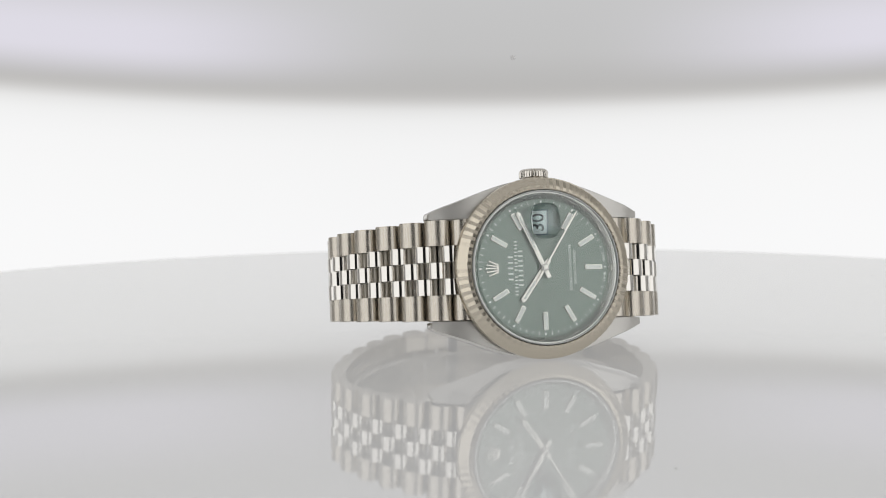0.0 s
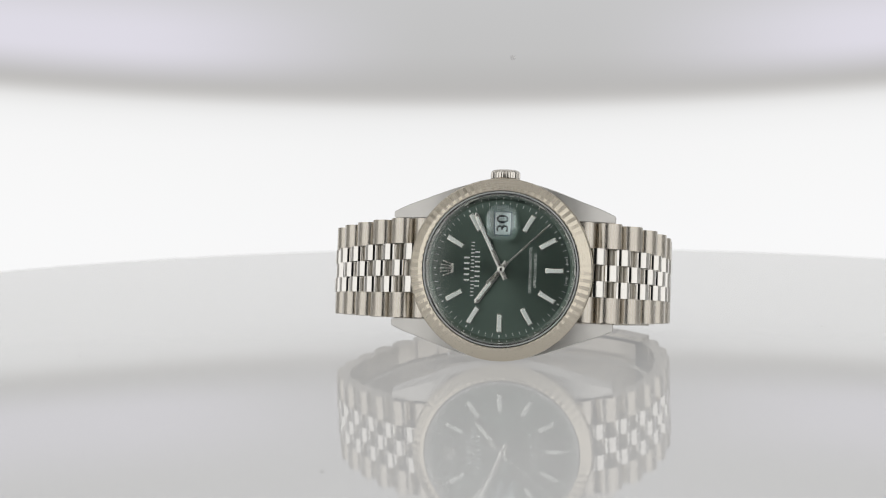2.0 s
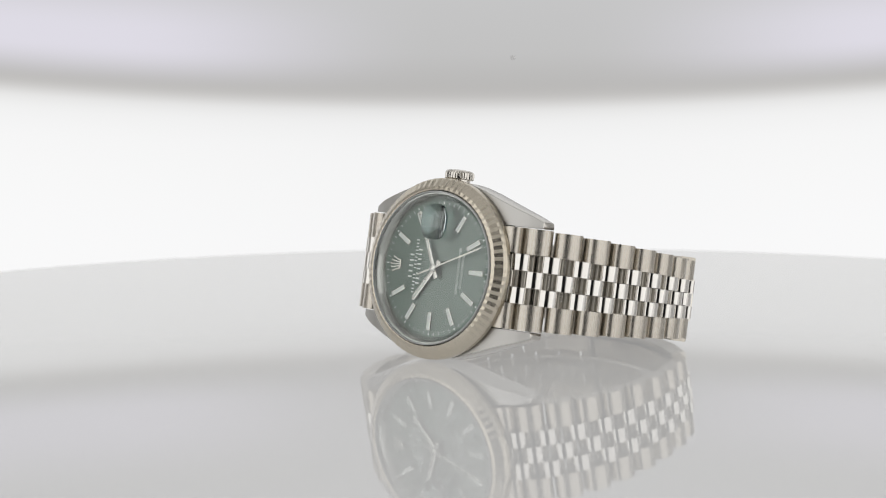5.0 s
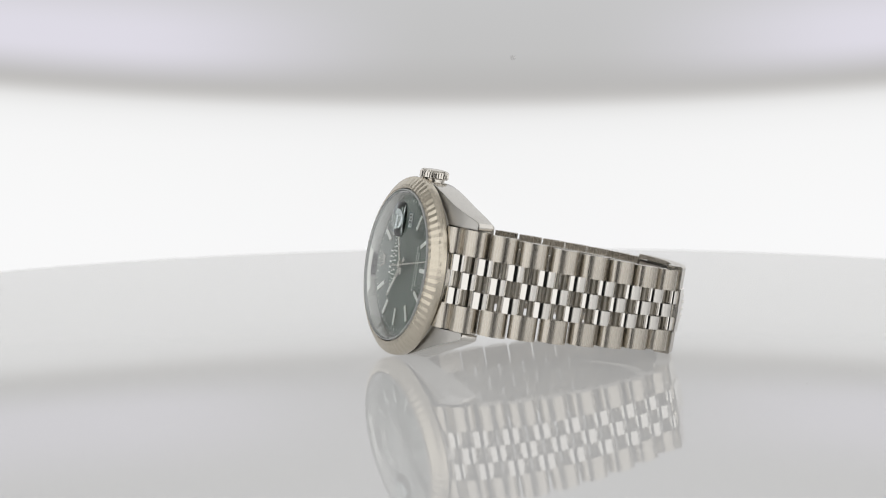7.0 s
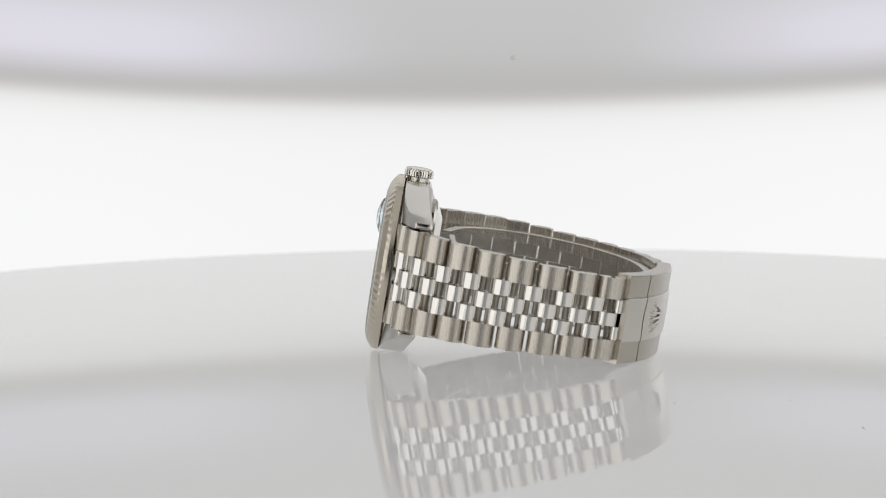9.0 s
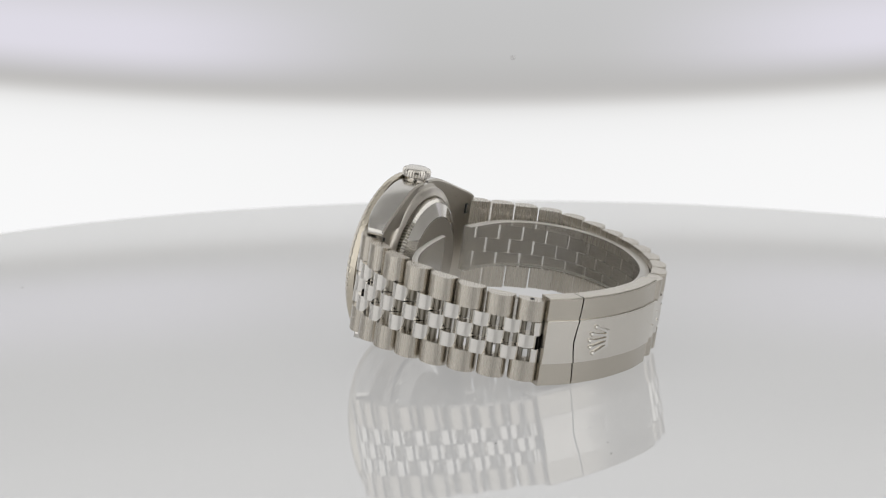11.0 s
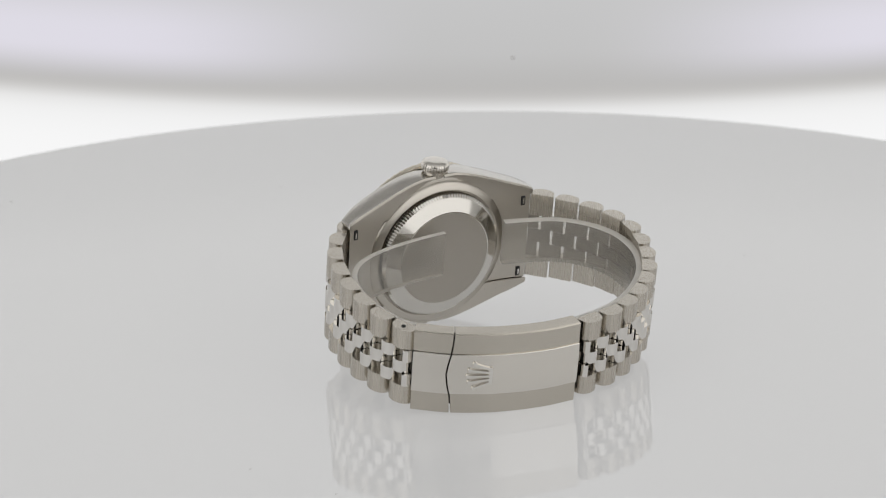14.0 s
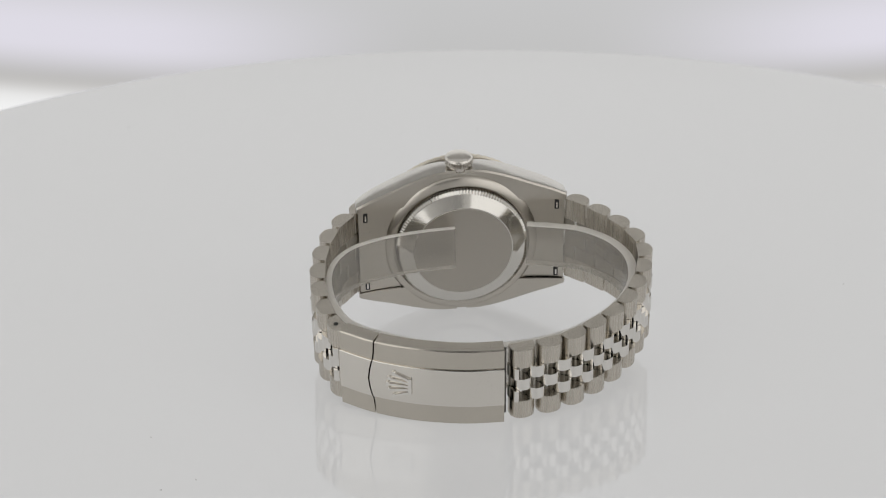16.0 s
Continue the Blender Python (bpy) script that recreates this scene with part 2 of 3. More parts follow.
def curved_panel(a0, a1, z0, z1, radius):
    bm = bmesh.new()
    n = 16
    cols = []
    for k in range(n + 1):
        a = radians(a0 + (a1 - a0) * k / n)
        cols.append([bm.verts.new((r * math.cos(a), r * math.sin(a), z)) for r, z in ((radius, z0), (radius, z1), (radius + 0.02, z1), (radius + 0.02, z0))])
    for p, q in zip(cols, cols[1:]):
        for i in range(4):
            bm.faces.new((p[i], q[i], q[(i + 1) % 4], p[(i + 1) % 4]))
    bm.faces.new(cols[0])
    bm.faces.new(cols[-1])
    return bm


def build_tent():
    """The cloth tent that closes the place, with its two side light panels and the one overhead."""
    bm = lathe([(1150, -420), (1200, -200), (1200, 500), (1050, 900), (600, 1150), (0, 1220)], 64)
    ob = new("light_tent", finish(bm, "light_tent", tent_mat))
    tagged(ob, "grey cloth light tent closing the studio all round", "light tent", kind="structure")
    for a0, a1 in ((-90 - 84, -90 - 20), (-90 + 20, -90 + 84)):
        ob = new("light_panel", finish(curved_panel(a0, a1, -0.12, 0.95, 0.95), "light_panel", panel_mat))
        tagged(ob, "broad curved white light panel standing beside the turntable", "light panel", kind="structure")
    ob = new("light_panel", finish(block(-560, 560, -520, 420, 930, 950, 4), "light_panel", ceiling_mat))
    tagged(ob, "square white light panel hung above the turntable", "light panel", kind="structure")
    bm = lathe([(0, -430), (1300, -430), (1300, -450), (0, -450)], 64)
    ob = new("floor", finish(bm, "floor", mat("grey_floor", (0.35, 0.35, 0.35), 0.7)))
    tagged(ob, "plain grey studio floor", "floor", kind="structure")


def build_black_panel():
    """Unseen black panel added behind the camera, sized to darken what the watch reflects."""
    ob = new("unseen_black_panel", finish(block(-150, 114, -110, 200, 60, 66, 2), "unseen_black_panel", unseen_black_panel))
    return tagged(ob, "unseen matt black panel added behind the camera for dark reflections", "cloth panel", kind="structure")


turntable = build_turntable()
build_pedestal()
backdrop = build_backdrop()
build_tent()
black_panel = build_black_panel()

# ---- the watch: x to three o'clock, y to twelve, z out of the dial, millimetres ----
watch = tagged(new("wrist_watch"), "steel wrist watch, green dial, five-row bracelet, lying on its side", "watch")
watch.empty_display_size = 0.01


def two_finish(bm, name):
    """Polished flanks, fine grey tops, satin undersides."""
    me = finish(bm, name, flank_steel, 30)
    me.materials.append(satin)
    me.materials.append(lug_steel)
    for f in me.polygons:
        f.material_index = 1 if f.normal.z < -0.6 else 2 if f.normal.z > 0.6 else 0
    return me


def build_case():
    body = lathe([(13.0, -1.0), (17.3, -1.25), (17.55, -1.55), (17.6, -3.5), (17.5, -5.4), (17.0, -6.1), (15.2, -6.5), (13.0, -6.5)], 160)
    case = part("case", two_finish(body, "case"), None, watch, "round steel case with polished flank")
    for sx in (1, -1):
        for sy in (1, -1):
            secs = []
            for k in range(17):
                u = k / 16
                y = 1.0 + 20.9 * u
                v = max(0.0, (u - 0.1) / 0.9)
                xo = 17.62 - 5.55 * (0.55 * v ** 1.3 + 0.45 * (3 * v * v - 2 * v ** 3))
                xo -= 0.5 * max(0.0, (u - 0.82) / 0.18) ** 2
                xi = 10.15 if y > 9 else 12.5
                top = -1.3 - 3.2 * u ** 4
                bot = -6.05 - 2.0 * u ** 1.5
                c, e = 0.35, 0.16
                secs.append([(sx * xi, sy * y, bot), (sx * (xo - 0.45), sy * y, bot), (sx * (xo - 0.08), sy * y, bot + c), (sx * xo, sy * y, bot + 2 * c), (sx * xo, sy * y, top - 2 * e),
                             (sx * (xo - 0.05), sy * y, top - 0.6 * e), (sx * (xo - e), sy * y, top), (sx * xi, sy * y, top)])
            for grow, inset in ((0.2, 0.08), (0.32, 0.3)):
                mx, mz = (xi + xo) / 2, (top + bot) / 2
                secs.append([(sx * (mx + (sx * px - mx) * (1 - inset / (xo - xi) * 2)), sy * (y + grow), mz + (pz - mz) * (1 - inset / (top - bot) * 2)) for px, py, pz in secs[16]])
            part("lug", two_finish(loft(secs), "lug"), None, case, "polished steel lug, satin underneath")


FLUTES = 72


def build_bezel():
    n = FLUTES * 4
    tri = (0.0, 0.5, 1.0, 0.5)
    drop = (0, 0, 0.05, 0.095, 0.1, 0.095, 0.08, 0, 0, 0)
    pull = (0, 0, 0.1, 0.06, 0, 0.03, 0.08, 0, 0, 0)

    def wave(i, k):
        return (pull[i] * tri[k % 4] * (1 if i < 4 else -1), -drop[i] * tri[k % 4])

    prof = [(15.3, 0.6), (15.42, 1.5), (15.5, 1.86), (15.72, 1.98), (16.4, 1.72), (17.8, 0.70), (18.08, 0.36), (18.14, -0.15), (18.14, -1.0), (17.4, -1.2)]
    part("bezel", lathe(prof, n, wave), white_gold, watch, "fluted white gold bezel", smooth=8)
    part("rehaut", lathe([(15.2, 1.62), (14.82, 1.6), (14.72, 1.5), (13.72, 0.06), (13.72, 0.0), (15.2, 0.0)], 128), rehaut_steel, watch, "polished sloping inner ring")
    part("crystal_gasket", lathe([(15.36, 1.5), (15.36, 2.02), (15.28, 2.12), (15.12, 2.12), (15.06, 1.55)], 128), mat("gasket", (0.45, 0.46, 0.46), 0.25), watch, "pale seal ring round the crystal")


def build_crystal():
    c = part("crystal", lathe([(0, 2.3), (14.45, 2.3), (14.62, 2.28), (14.95, 2.08), (15.04, 1.9), (15.04, 1.64)], 128), crystal_glass, watch, "clear flat crystal with a bevelled edge")
    c.visible_shadow = False
    outline = []
    for k in range(64):
        a = 2 * math.pi * k / 64
        ca, sa = math.cos(a), math.sin(a)
        outline.append(Vector((3.55 * math.copysign(abs(ca) ** 0.62, ca), 2.95 * math.copysign(abs(sa) ** 0.62, sa))))
    secs = [[(9.2 + p.x, p.y, 2.32) for p in outline]]
    for q in (1.0, 0.985, 0.95, 0.9, 0.82, 0.72, 0.6, 0.48, 0.36, 0.24, 0.12, 0.02):
        secs.append([(9.2 + p.x * q, p.y * q, 2.5 + LENS_RISE * (1 - (p * q).length_squared / 15.0)) for p in outline])
    lens = part("date_lens", loft(secs), lens_glass, watch, "raised magnifying lens over the date")
    lens.visible_shadow = False


LENS_RISE = 1.2


def text_part(name, body, size, at, material, parent, turn=0.0, depth=0.01, wide=1.0, bold=0.0):
    cu = bpy.data.curves.new(name, "FONT")
    cu.body, cu.size, cu.align_x, cu.align_y, cu.extrude, cu.resolution_u = body, size * MM, "CENTER", "CENTER", depth * MM, 3
    cu.offset = bold * MM
    ob = new(name, cu)
    me = bpy.data.meshes.new_from_object(ob.evaluated_get(bpy.context.evaluated_depsgraph_get()))
    bpy.data.objects.remove(ob)
    bpy.data.curves.remove(cu)
    me.materials.append(material)
    m = Matrix.Translation(Vector(at) * MM) @ Matrix.Rotation(radians(turn), 4, "Z") @ Matrix.Diagonal((wide, 1, 1, 1))
    me.transform(m)
    o = new(name, me)
    o.parent = parent
    return o


def emblem(parent, material, x, y, z, s, height, turn=0.0):
    """A plain fan of five tapering bars with round tips over a curved foot."""
    bms = [block(-0.72 * s, 0.72 * s, -0.85 * s, -0.52 * s, 0, height, 0.12 * s)]
    for k in range(-2, 3):
        tip = Vector((k * 0.5, 1.0 - 0.12 * k * k)) * s
        foot = Vector((k * 0.28, -0.6)) * s
        d = (tip - foot).normalized()
        q = Vector((-d.y, d.x))
        secs = []
        for p, w in ((foot, 0.16 * s), (tip, 0.10 * s)):
            secs.append([(*(p + q * w), 0), (*(p - q * w), 0), (*(p - q * w * 0.6), height), (*(p + q * w * 0.6), height)])
        bms.append(loft(secs))
        ball = lathe([(0, height * 1.15), (0.12 * s, height), (0.18 * s, height * 0.5), (0.18 * s, 0)], 12)
        bms.append(spun(ball, 0, tip.x, tip.y))
    bm = spun(join(*bms), turn, x, y, z)
    return part("emblem", bm, material, parent, "applied fan-shaped metal emblem", smooth=30)


def build_dial():
    d = part("dial", lathe([(0, 0), (13.9, 0), (13.9, -0.5), (0, -0.5)], 128), green, watch, "green sunray dial")
    # minute marks
    for i in range(60):
        a = -6 * i
        if i % 5:
            bm = block(-0.05, 0.05, 12.72, 13.4, 0, 0.012)
        else:
            bm = block(-0.13, 0.13, 12.95, 13.4, 0, 0.02)
        part("minute_mark", spun(bm, a), dial_print, d, smooth=0)
    # hour markers
    for h in range(1, 12):
        if h == 3:
            continue
        w = 0.52
        bm = block(-w, w, 8.75, 12.45, 0, 0.42, 0.09)
        o = part("hour_marker", spun(bm, -30 * h), polished, d, "polished bar with white lume")
        part("lume_fill", spun(block(-w + 0.14, w - 0.14, 8.95, 12.25, 0.3, 0.445), -30 * h), lume, o, "white lume strip", smooth=0)
    emblem(d, hand_steel, 0, 10.6, 0.0, 1.42, 0.34)
    # date window
    win = part("date_window", block(7.75, 10.65, -1.0, 1.0, 0.0, 0.03, 0.0), date_white, d, "white date disc behind its window", smooth=0)
    fr = join(block(7.6, 10.8, 1.0, 1.2, 0, 0.08), block(7.6, 10.8, -1.2, -1.0, 0, 0.08), block(7.6, 7.75, -1.0, 1.0, 0, 0.08), block(10.65, 10.8, -1.0, 1.0, 0, 0.08))
    part("window_rim", fr, window_blue, win, "thin dark blue-grey window rim", smooth=0)
    text_part("date_numeral", "30", 2.1, (9.2, 0, 0.05), date_black, win, wide=1.1, bold=0.015)
    # maker's lines as rows of plain bars, then the legible lines
    for y, half, hgt, words in ((6.85, 2.75, 1.05, (5,)), (5.7, 5.6, 0.68, (6, 9)), (4.75, 3.85, 0.98, (8,))):
        n = sum(words) + len(words) - 1
        cell = 2 * half / n
        skip = words[0] if len(words) > 1 else -1
        bms = []
        for k in range(n):
            if k == skip:
                continue
            x = -half + (k + 0.5) * cell
            bms.append(block(x - 0.16 * cell, x + 0.16 * cell, y - hgt / 2, y + hgt / 2, 0, 0.012))
        part("printed_line", join(*bms), dial_print, d, "white printed row of bars", smooth=0)
    text_part("printed_line", "SUPERLATIVE CHRONOMETER", 0.78, (0, -5.8, 0.012), dial_print, d, wide=0.86)
    text_part("printed_line", "OFFICIALLY CERTIFIED", 0.78, (0, -6.75, 0.012), dial_print, d, wide=0.86)
    text_part("printed_line", "SWISS", 0.55, (-1.75, -13.0, 0.012), dial_print, d, -8)
    text_part("printed_line", "MADE", 0.55, (1.75, -13.0, 0.012), dial_print, d, 8)


def hand(name, length, width, tail, z, clock, tip, label, slot=None, ridge=0.2):
    """A flat bar hand with a bevelled ridge; its space turns about the dial's centre."""
    base = new(name, finish(join(loft([[(-width, -tail, 0), (width, -tail, 0), (width, -tail, 0.12), (0, -tail, ridge), (-width, -tail, 0.12)],
                                       [(-width, length - tip, 0), (width, length - tip, 0), (width, length - tip, 0.12), (0, length - tip, ridge), (-width, length - tip, 0.12)],
                                       [(-width * 0.25, length, 0), (width * 0.25, length, 0), (width * 0.25, length, 0.1), (0, length, 0.14), (-width * 0.25, length, 0.1)]])), name, hand_steel, 20))
    base.parent = watch
    base["label"] = label
    base.matrix_local = pose(0, 0, z * MM, 0, 0, -clock)
    if slot:
        part("lume_fill", block(-width * 0.42, width * 0.42, slot[0], slot[1], 0.1, 0.215), lume, base, "white lume strip", smooth=0)
    return base


def build_pointers():
    h = hand("hour_hand", 8.4, 0.52, 1.9, 0.55, 306.0, 0.5, "polished baton hour hand", (3.4, 7.6))
    m = hand("minute_hand", 12.3, 0.46, 2.2, 0.85, 64.2, 0.5, "polished baton minute hand", (4.2, 11.4))
    s = hand("second_hand", 13.3, 0.16, 4.0, 1.15, 122.5, 1.0, "slender polished sweep hand", ridge=0.13)
    part("hub", lathe([(0.75, 0), (0.75, 0.14), (0.6, 0.26), (0.22, 0.3), (0, 0.3)], 32), polished, s)
    return s


def build_crown():
    n = 30 * 4
    notch = (0.0, -0.03, -0.2, -0.03)

    def wave(i, k):
        return ((notch[k % 4] if i in (4, 5, 6) else 0.6 * notch[k % 4] if i == 7 else 0), 0)

    bm = lathe([(0, 17.2), (2.3, 17.2), (2.3, 18.15), (2.75, 18.2), (2.98, 18.36), (2.98, 19.35), (2.92, 19.55), (2.66, 19.86), (2.2, 20.05), (1.2, 20.16), (0, 20.2)], n, wave, axis="X")
    bmesh.ops.translate(bm, vec=Vector((0, 0, -3.55)) * MM, verts=bm.verts)
    part("crown", bm, fine_satin, watch, "fluted polished winding crown", smooth=25)


def build_case_back():
    n = 130 * 2

    def wave(i, k):
        return ((-0.32 if k % 2 else 0) if i in (2, 3, 4) else 0, 0)

    part("back_ring", lathe([(16.4, -6.1), (16.3, -6.5), (15.9, -6.85), (14.6, -7.2), (14.45, -7.1), (14.4, -6.4)], 128), satin, watch, "brushed steel ring")
    b = part("case_back", lathe([(14.1, -6.6), (14.05, -6.9), (14.15, -7.1), (14.15, -7.9), (13.6, -8.4), (13.3, -8.45), (10.7, -9.7), (10.5, -9.72), (0, -9.72)], n, wave), back_steel, watch, "screw-down steel back with notched edge", smooth=9)
    part("back_disc", lathe([(10.52, -9.65), (10.45, -9.77), (0, -9.77)], 96), disc_steel, b, "matt steel disc")


# The bracelet's middle line in the y, z plane, twelve o'clock side and six o'clock side.
SIDE_12 = smooth_path([(12.6, -2.7), (17.6, -2.95), (22.3, -5.5), (28.2, -11.2), (33.2, -18.2), (35.3, -26), (32.5, -36.2), (25.7, -46.1), (14.8, -53.9), (2.9, -56.55)])
SIDE_6 = smooth_path([(-12.6, -2.7), (-17.6, -2.95), (-22.3, -5.5), (-27.3, -11.5), (-30.4, -19), (-31.8, -28), (-31.25, -37.5), (-28.3, -46.6)])
PITCH = 5.95


def d_section(w, t, n=10, flat=0.28):
    """The D-shaped outline of a link, w long and t thick: flat inside, round outside."""
    pts = [(-w / 2 + 0.12, -t / 2), (w / 2 - 0.12, -t / 2), (w / 2, -t / 2 + 0.12)]
    for k in range(n + 1):
        a = math.pi * k / n
        pts.append((w / 2 * math.cos(a), -t / 2 + t * flat + t * (1 - flat) * math.sin(a) ** 0.8))
    pts.append((-w / 2, -t / 2 + 0.12))
    return pts


def foot_section(base, w, t):
    """The outline of a centre link: a round head outside, and at each end a low rounded knuckle where the pin runs."""
    lo, r = -t / 2, 0.44
    knuckle = [(base / 2 - r + r * math.cos(radians(a)), lo + 0.5 + 1.15 * r * math.sin(radians(a))) for a in range(0, 181, 30)]
    pts = [(-base / 2, lo), (base / 2, lo)] + knuckle + [(w / 2 + 0.01, lo + 0.42)]
    for k in range(11):
        a = math.pi * k / 10
        pts.append((w / 2 * math.cos(a), lo + 0.95 + (t - 0.95) * math.sin(a) ** 0.75))
    pts.append((-w / 2 - 0.01, lo + 0.42))
    return pts + [(-x, y) for x, y in reversed(knuckle)]


def link_mesh(name, sec, material):
    """A link one millimetre wide along x, to be scaled to its width."""
    rows = []
    for x, s in ((-0.5, 1.0), (0.5, 1.0)):
        rows.append([(x, p * s, q * s) for p, q in sec])
    return finish(loft(rows), name, material, 35)


def build_bracelet():
    b = new("bracelet")
    b.parent = watch
    b.empty_display_size = 0.01
    outer = link_mesh("outer_link", d_section(PITCH - 0.62, 3.2), brushed)
    inner = link_mesh("centre_link", foot_section(PITCH * 0.865, PITCH * 0.67, 3.1), polished)
    # Low faces take darker matt steel: shade between links and inside painted in.
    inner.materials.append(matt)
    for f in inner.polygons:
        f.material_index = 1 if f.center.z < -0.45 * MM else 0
    def put(mesh, name, path, s, x, width, flip, stretch, sink=0.0):
        p, d = along(path, s)
        y_axis = Vector((0, d.x, d.y))
        out = Vector((0, d.y, -d.x)) if not flip else Vector((0, -d.y, d.x))
        x_axis = y_axis.cross(out)
        m = Matrix((x_axis, y_axis, out)).transposed().to_4x4()
        m.translation = (Vector((x, p.x, p.y)) - out * sink) * MM
        o = new(name, mesh)
        o.parent = b
        o.matrix_local = m @ Matrix.Diagonal((width, stretch, 1, 1))

    for path, flip, count in ((SIDE_12, True, 15), (SIDE_6, False, 9)):
        total = path[1][-1]
        step = total / count
        for i in range(count):
            s = (i + 0.5) * step
            half = 9.95 - 1.9 * min(1.0, max(0.0, (s - 11) / 38))
            wide = half * 2 * 0.255
            mid = (half * 2 - wide * 2) / 3
            k = step / PITCH
            for sx in (1, -1):
                put(outer, "outer_link", path, s, sx * (half - wide / 2), wide - 0.06, flip, k)
            for row in (-1, 0, 1):
                spots = [s] if row == 0 else [s + step / 2] if i else [s - step / 2, s + step / 2]
                for ss in spots:
                    last = ss > total - 0.5
                    put(inner, "centre_link", path, total - step * 0.22 if last else ss, row * mid, mid - 0.08, flip, k * (0.46 if last else 1), -0.1)
    path, step = SIDE_6, SIDE_6[1][-1] / 9
    for n in (7, 8):
        p, d = along(path, (n + 0.5) * step)
        screw = join(lathe([(0.46, 0), (0.46, 0.06), (0.38, 0.1), (0, 0.1)], 16), block(-0.38, 0.38, -0.1, 0.1, 0.1, 0.13))
        me = finish(screw, "screw", dark_gap, 30)
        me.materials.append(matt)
        o = part("screw", me, None, b, "small dark screw head")
        o.matrix_local = Matrix.Translation(Vector((8.05, p.x, p.y)) * MM) @ Matrix.Rotation(radians(90), 4, "Y")
    return b


def strip(path, s0, s1, x0, x1, lo, hi, n=24, flip=False, crown=0.0, bev=0.25, cut0=None, cut1=None):
    """A curved slab along path from s0 to s1, between x0 and x1, lo to hi outside its middle line. cut0, cut1 shift its ends by x."""
    secs = []
    for k in range(n + 1):
        ring = []
        for x, h in ((x0, lo), (x1, lo), (x1, hi - bev), (x1 - bev, hi), (x1 * 0.75 + x0 * 0.25, hi + crown * 0.75), ((x0 + x1) / 2, hi + crown),
                     (x1 * 0.25 + x0 * 0.75, hi + crown * 0.75), (x0 + bev, hi), (x0, hi - bev)):
            a0, a1 = s0 + (cut0(x) if cut0 else 0), s1 + (cut1(x) if cut1 else 0)
            p, d = along(path, a0 + (a1 - a0) * k / n)
            q = p + Vector((d.y, -d.x)) * (-h if flip else h)
            ring.append((x, q.x, q.y))
        secs.append(ring)
    return loft(secs)


CLASP = smooth_path([(1.9, -56.55), (-5, -56.2), (-12, -54.7), (-17.4, -52.8), (-23, -50.0), (-28.2, -46.2)])


def build_clasp():
    c = new("clasp")
    c.parent = watch
    c.empty_display_size = 0.01
    total = CLASP[1][-1]
    seam = total - 7.3
    W = 8.75
    def seam_line(x):
        return 1.1 * math.exp(-((x / 4.2) ** 2)) - 0.2

    for s0, s1, name, c0, c1 in ((0.0, seam - 0.15, "clasp_cover", None, seam_line), (seam + 0.15, total, "clasp_catch", seam_line, None)):
        for sx in (1, -1):
            x0, x1 = sorted((sx * 4.0, sx * W))
            part(name, strip(CLASP, s0, s1, x0, x1, 0.1, 1.2, flip=True, cut0=c0, cut1=c1), brushed_across, c, "brushed steel clasp edge")
            x0, x1 = sorted((sx * (W - 0.9), sx * (W - 0.01)))
            part("clasp_wall", strip(CLASP, s0, s1, x0, x1, -1.9, 0.1, flip=True, bev=0.03, cut0=c0, cut1=c1), brushed_across, c, "brushed steel clasp side wall")
        part(name, strip(CLASP, s0, s1, -4.35, 4.35, 0.3, 1.5, flip=True, crown=0.1, bev=0.1, cut0=c0, cut1=c1), fine_satin, c, "raised steel clasp centre")
    part("clasp_blade", strip(CLASP, 1.2, total - 1.2, -7.2, 7.2, -2.2, -1.4, flip=True), satin, c, "folding blade")
    # A dark-coloured slab paints the shade in the hollow clasp ends.
    part("clasp_shade_fill", strip(CLASP, -0.5, total + 0.4, -7.6, 7.6, -1.38, -0.3, flip=True), clasp_shade_steel, c, "dark slab painted for the shade inside the clasp")
    p, d = along(CLASP, 19.6)
    out = Vector((0, d.y, -d.x)) * -1
    em = emblem(c, polished, 0, 0, 0, 2.65, 0.6)
    y_axis = Vector((0, d.x, d.y)).normalized()
    x_axis = y_axis.cross(out)
    m = Matrix((x_axis, y_axis, out)).transposed().to_4x4()
    m.translation = (Vector((0, p.x, p.y)) + out * 1.45) * MM
    em.matrix_local = m
    return c


def build_end_links():
    for sy in (1, -1):
        secs = []
        for y, top, bot in ((11.0, -2.4, -6.2), (15.5, -3.4, -6.5), (19.0, -5.4, -7.0), (21.8, -6.4, -7.6)):
            secs.append([(-10.0, sy * y, bot), (10.0, sy * y, bot), (10.0, sy * y, top), (-10.0, sy * y, top)])
        e = part("end_link", loft(secs), satin, watch, "satin steel end link with slots")
        for sx in (1, -1):
            # Each slot is a solid near-black block; the colour carries its shade.
            hole = part("slot", block(sx * 8.5 - 1.1, sx * 8.5 + 1.1, sy * 20.3 - 0.48, sy * 20.3 + 0.48, -7.5, -6.8, 0.15), dark_gap, e, "pin slot, its inner shade painted dark", smooth=0)
            part("spring_bar", block(sx * 8.5 - 0.75, sx * 8.5 + 0.6, sy * 20.3 - 0.16, sy * 20.3 + 0.2, -7.58, -7.4, 0.06), polished, hole, "bright spring bar end")


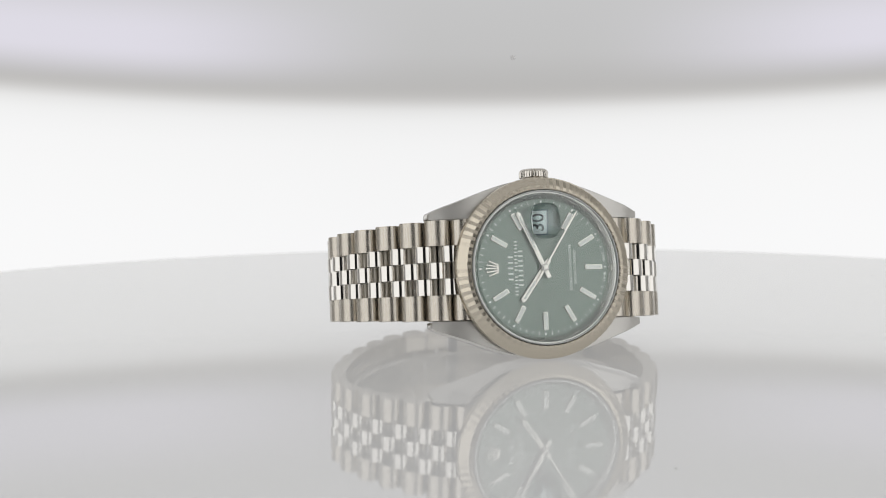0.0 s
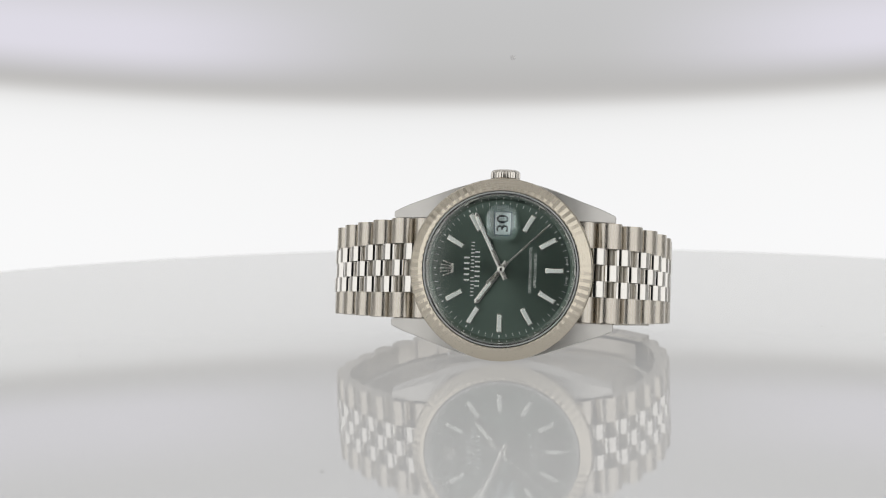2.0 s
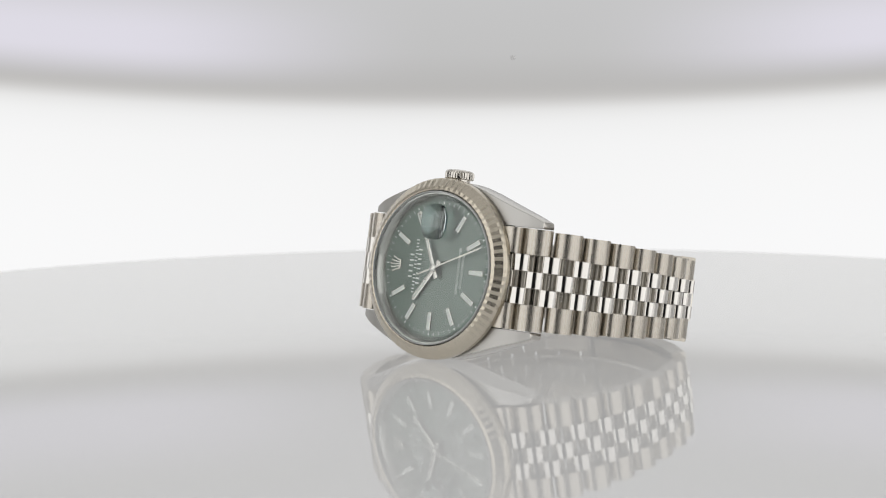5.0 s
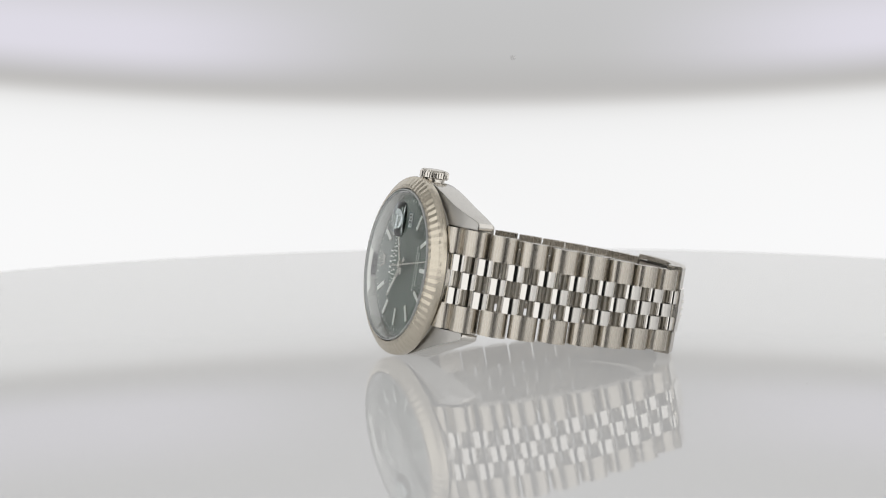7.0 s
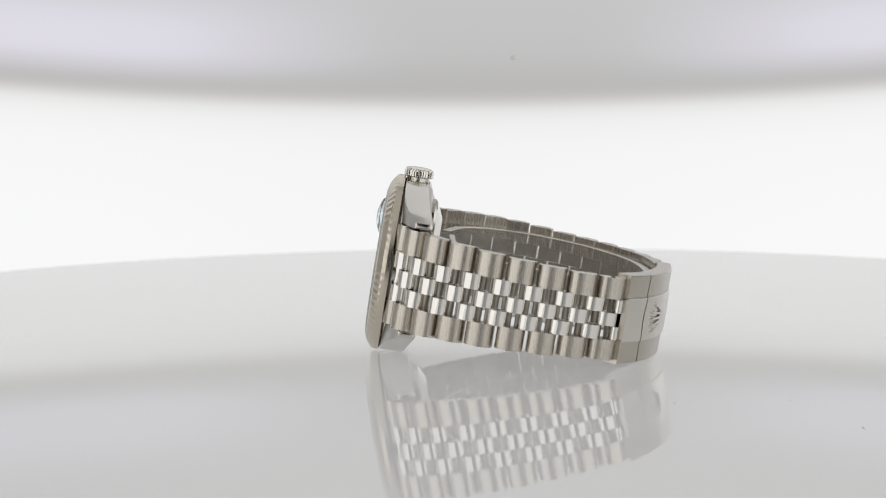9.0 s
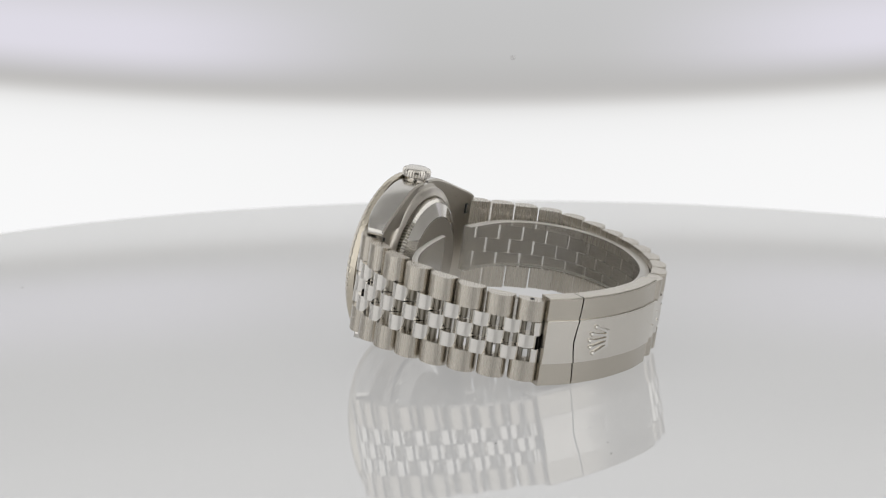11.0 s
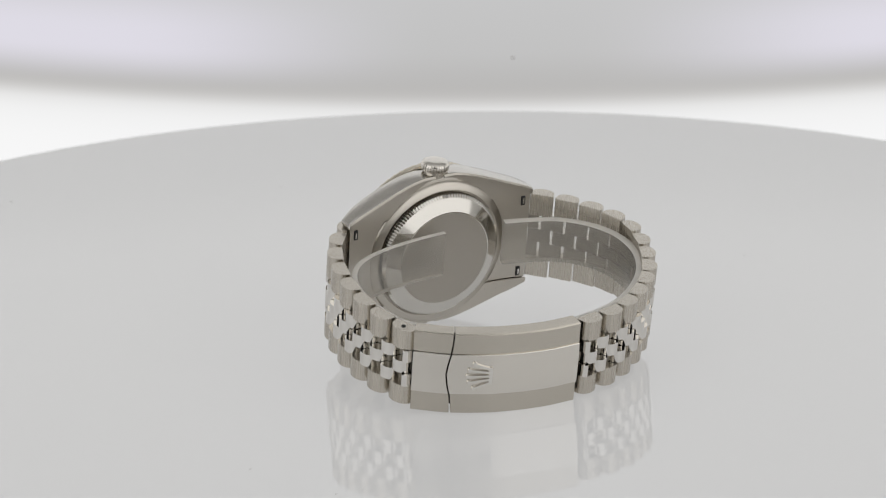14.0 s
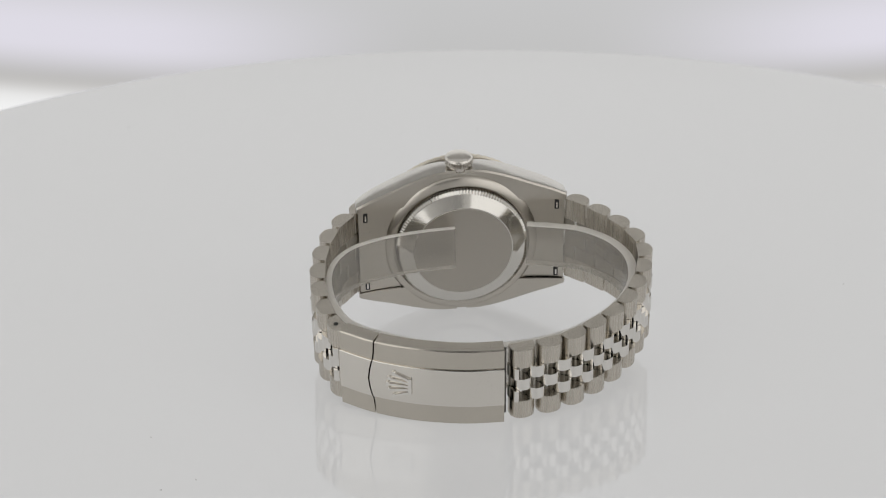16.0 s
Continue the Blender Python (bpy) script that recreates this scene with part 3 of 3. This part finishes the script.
def build_liner():
    """The clear protective strip that stands inside the bracelet, one end curling free across the back."""
    path = smooth_path([(13.5, -10.6), (19.5, -12.2), (25.2, -14.6), (30.4, -20), (32.7, -27.5), (31.0, -36.5), (24.8, -44.9), (14.6, -51.4), (2, -53.6), (-9, -52.0), (-18, -48.8),
                        (-26.2, -43.0), (-29.2, -36), (-29.7, -28.5), (-28.2, -21.5), (-24.0, -16.4), (-17, -13.6), (-9, -12.4), (-2, -12.1)])
    total = path[1][-1]
    secs, upper, lower = [], [], []
    for k in range(131):
        u = k / 130
        p, d = along(path, total * u)
        out = Vector((d.y, -d.x))
        mid = 1.7 + 1.1 * max(0.0, (u - 0.5) / 0.5)
        thick = 1.45 - 0.75 * min(1.0, max(0.0, (u - 0.62) / 0.16))
        secs.append([(x + mid, *(p + out * h)) for x, h in ((-4.85, -0.45), (4.85, -0.45), (4.85, thick), (-4.85, thick))])
        for rows, sx in ((upper, 1), (lower, -1)):
            rim = [(4.87, -0.45), (5.0, -0.25), (5.0, thick - 0.2), (4.87, thick)]
            rows.append([(sx * x + mid, *(p + out * h)) for x, h in rim])
    ob = new("protective_strip", finish(loft(secs), "protective_strip", liner_plastic))
    ob.visible_shadow = False
    for rows in (upper, lower):
        part("cut_edge", loft(rows), liner_edge, ob, "milky cut edge").visible_shadow = False
    return tagged(ob, "clear frosted plastic strip curled inside the watch bracelet", "plastic strip")


build_case()
build_bezel()
build_dial()
second_hand = build_pointers()
build_crystal()
build_crown()
build_case_back()
build_end_links()
build_bracelet()
build_clasp()
protective_strip = build_liner()

# ---- movement ----
LEAN, SPIN = 9.8, -1.4
REST = Vector((4.06, -21.06, 18.3))
stand = Matrix(((0, -1, 0), (0, 0, -1), (1, 0, 0))).to_4x4()
seat = Matrix.Translation(REST * MM) @ Matrix.Rotation(radians(-LEAN), 4, "X") @ stand @ Matrix.Rotation(radians(SPIN), 4, "Z")
TURN = [(0, 17.68), (2, -6.04), (4, -29.57), (6.5, -59.87), (9.2, -92.82), (11.3, -118.2), (13, -138.06), (14.5, -155.52), (16, -173.31)]


def turned(t):
    ts, az = zip(*TURN)
    return float(np.interp(t, ts, az))


def motions():
    times = [0.5 * k for k in range(33)]
    walk(watch, [(t, Matrix.Rotation(radians(turned(t)), 4, "Z") @ seat) for t in times])
    walk(protective_strip, [(t, Matrix.Rotation(radians(turned(t)), 4, "Z") @ seat) for t in times])
    walk(turntable, [(t, Matrix.Rotation(radians(turned(t)), 4, "Z")) for t in times])
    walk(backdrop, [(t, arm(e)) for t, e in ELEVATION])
    walk(black_panel, [(t, arm(e)) for t, e in ELEVATION])
    walk(second_hand, [(t, pose(0, 0, 1.15 * MM, 0, 0, -(122.5 + 6.9 * t))) for t in times])


motions()
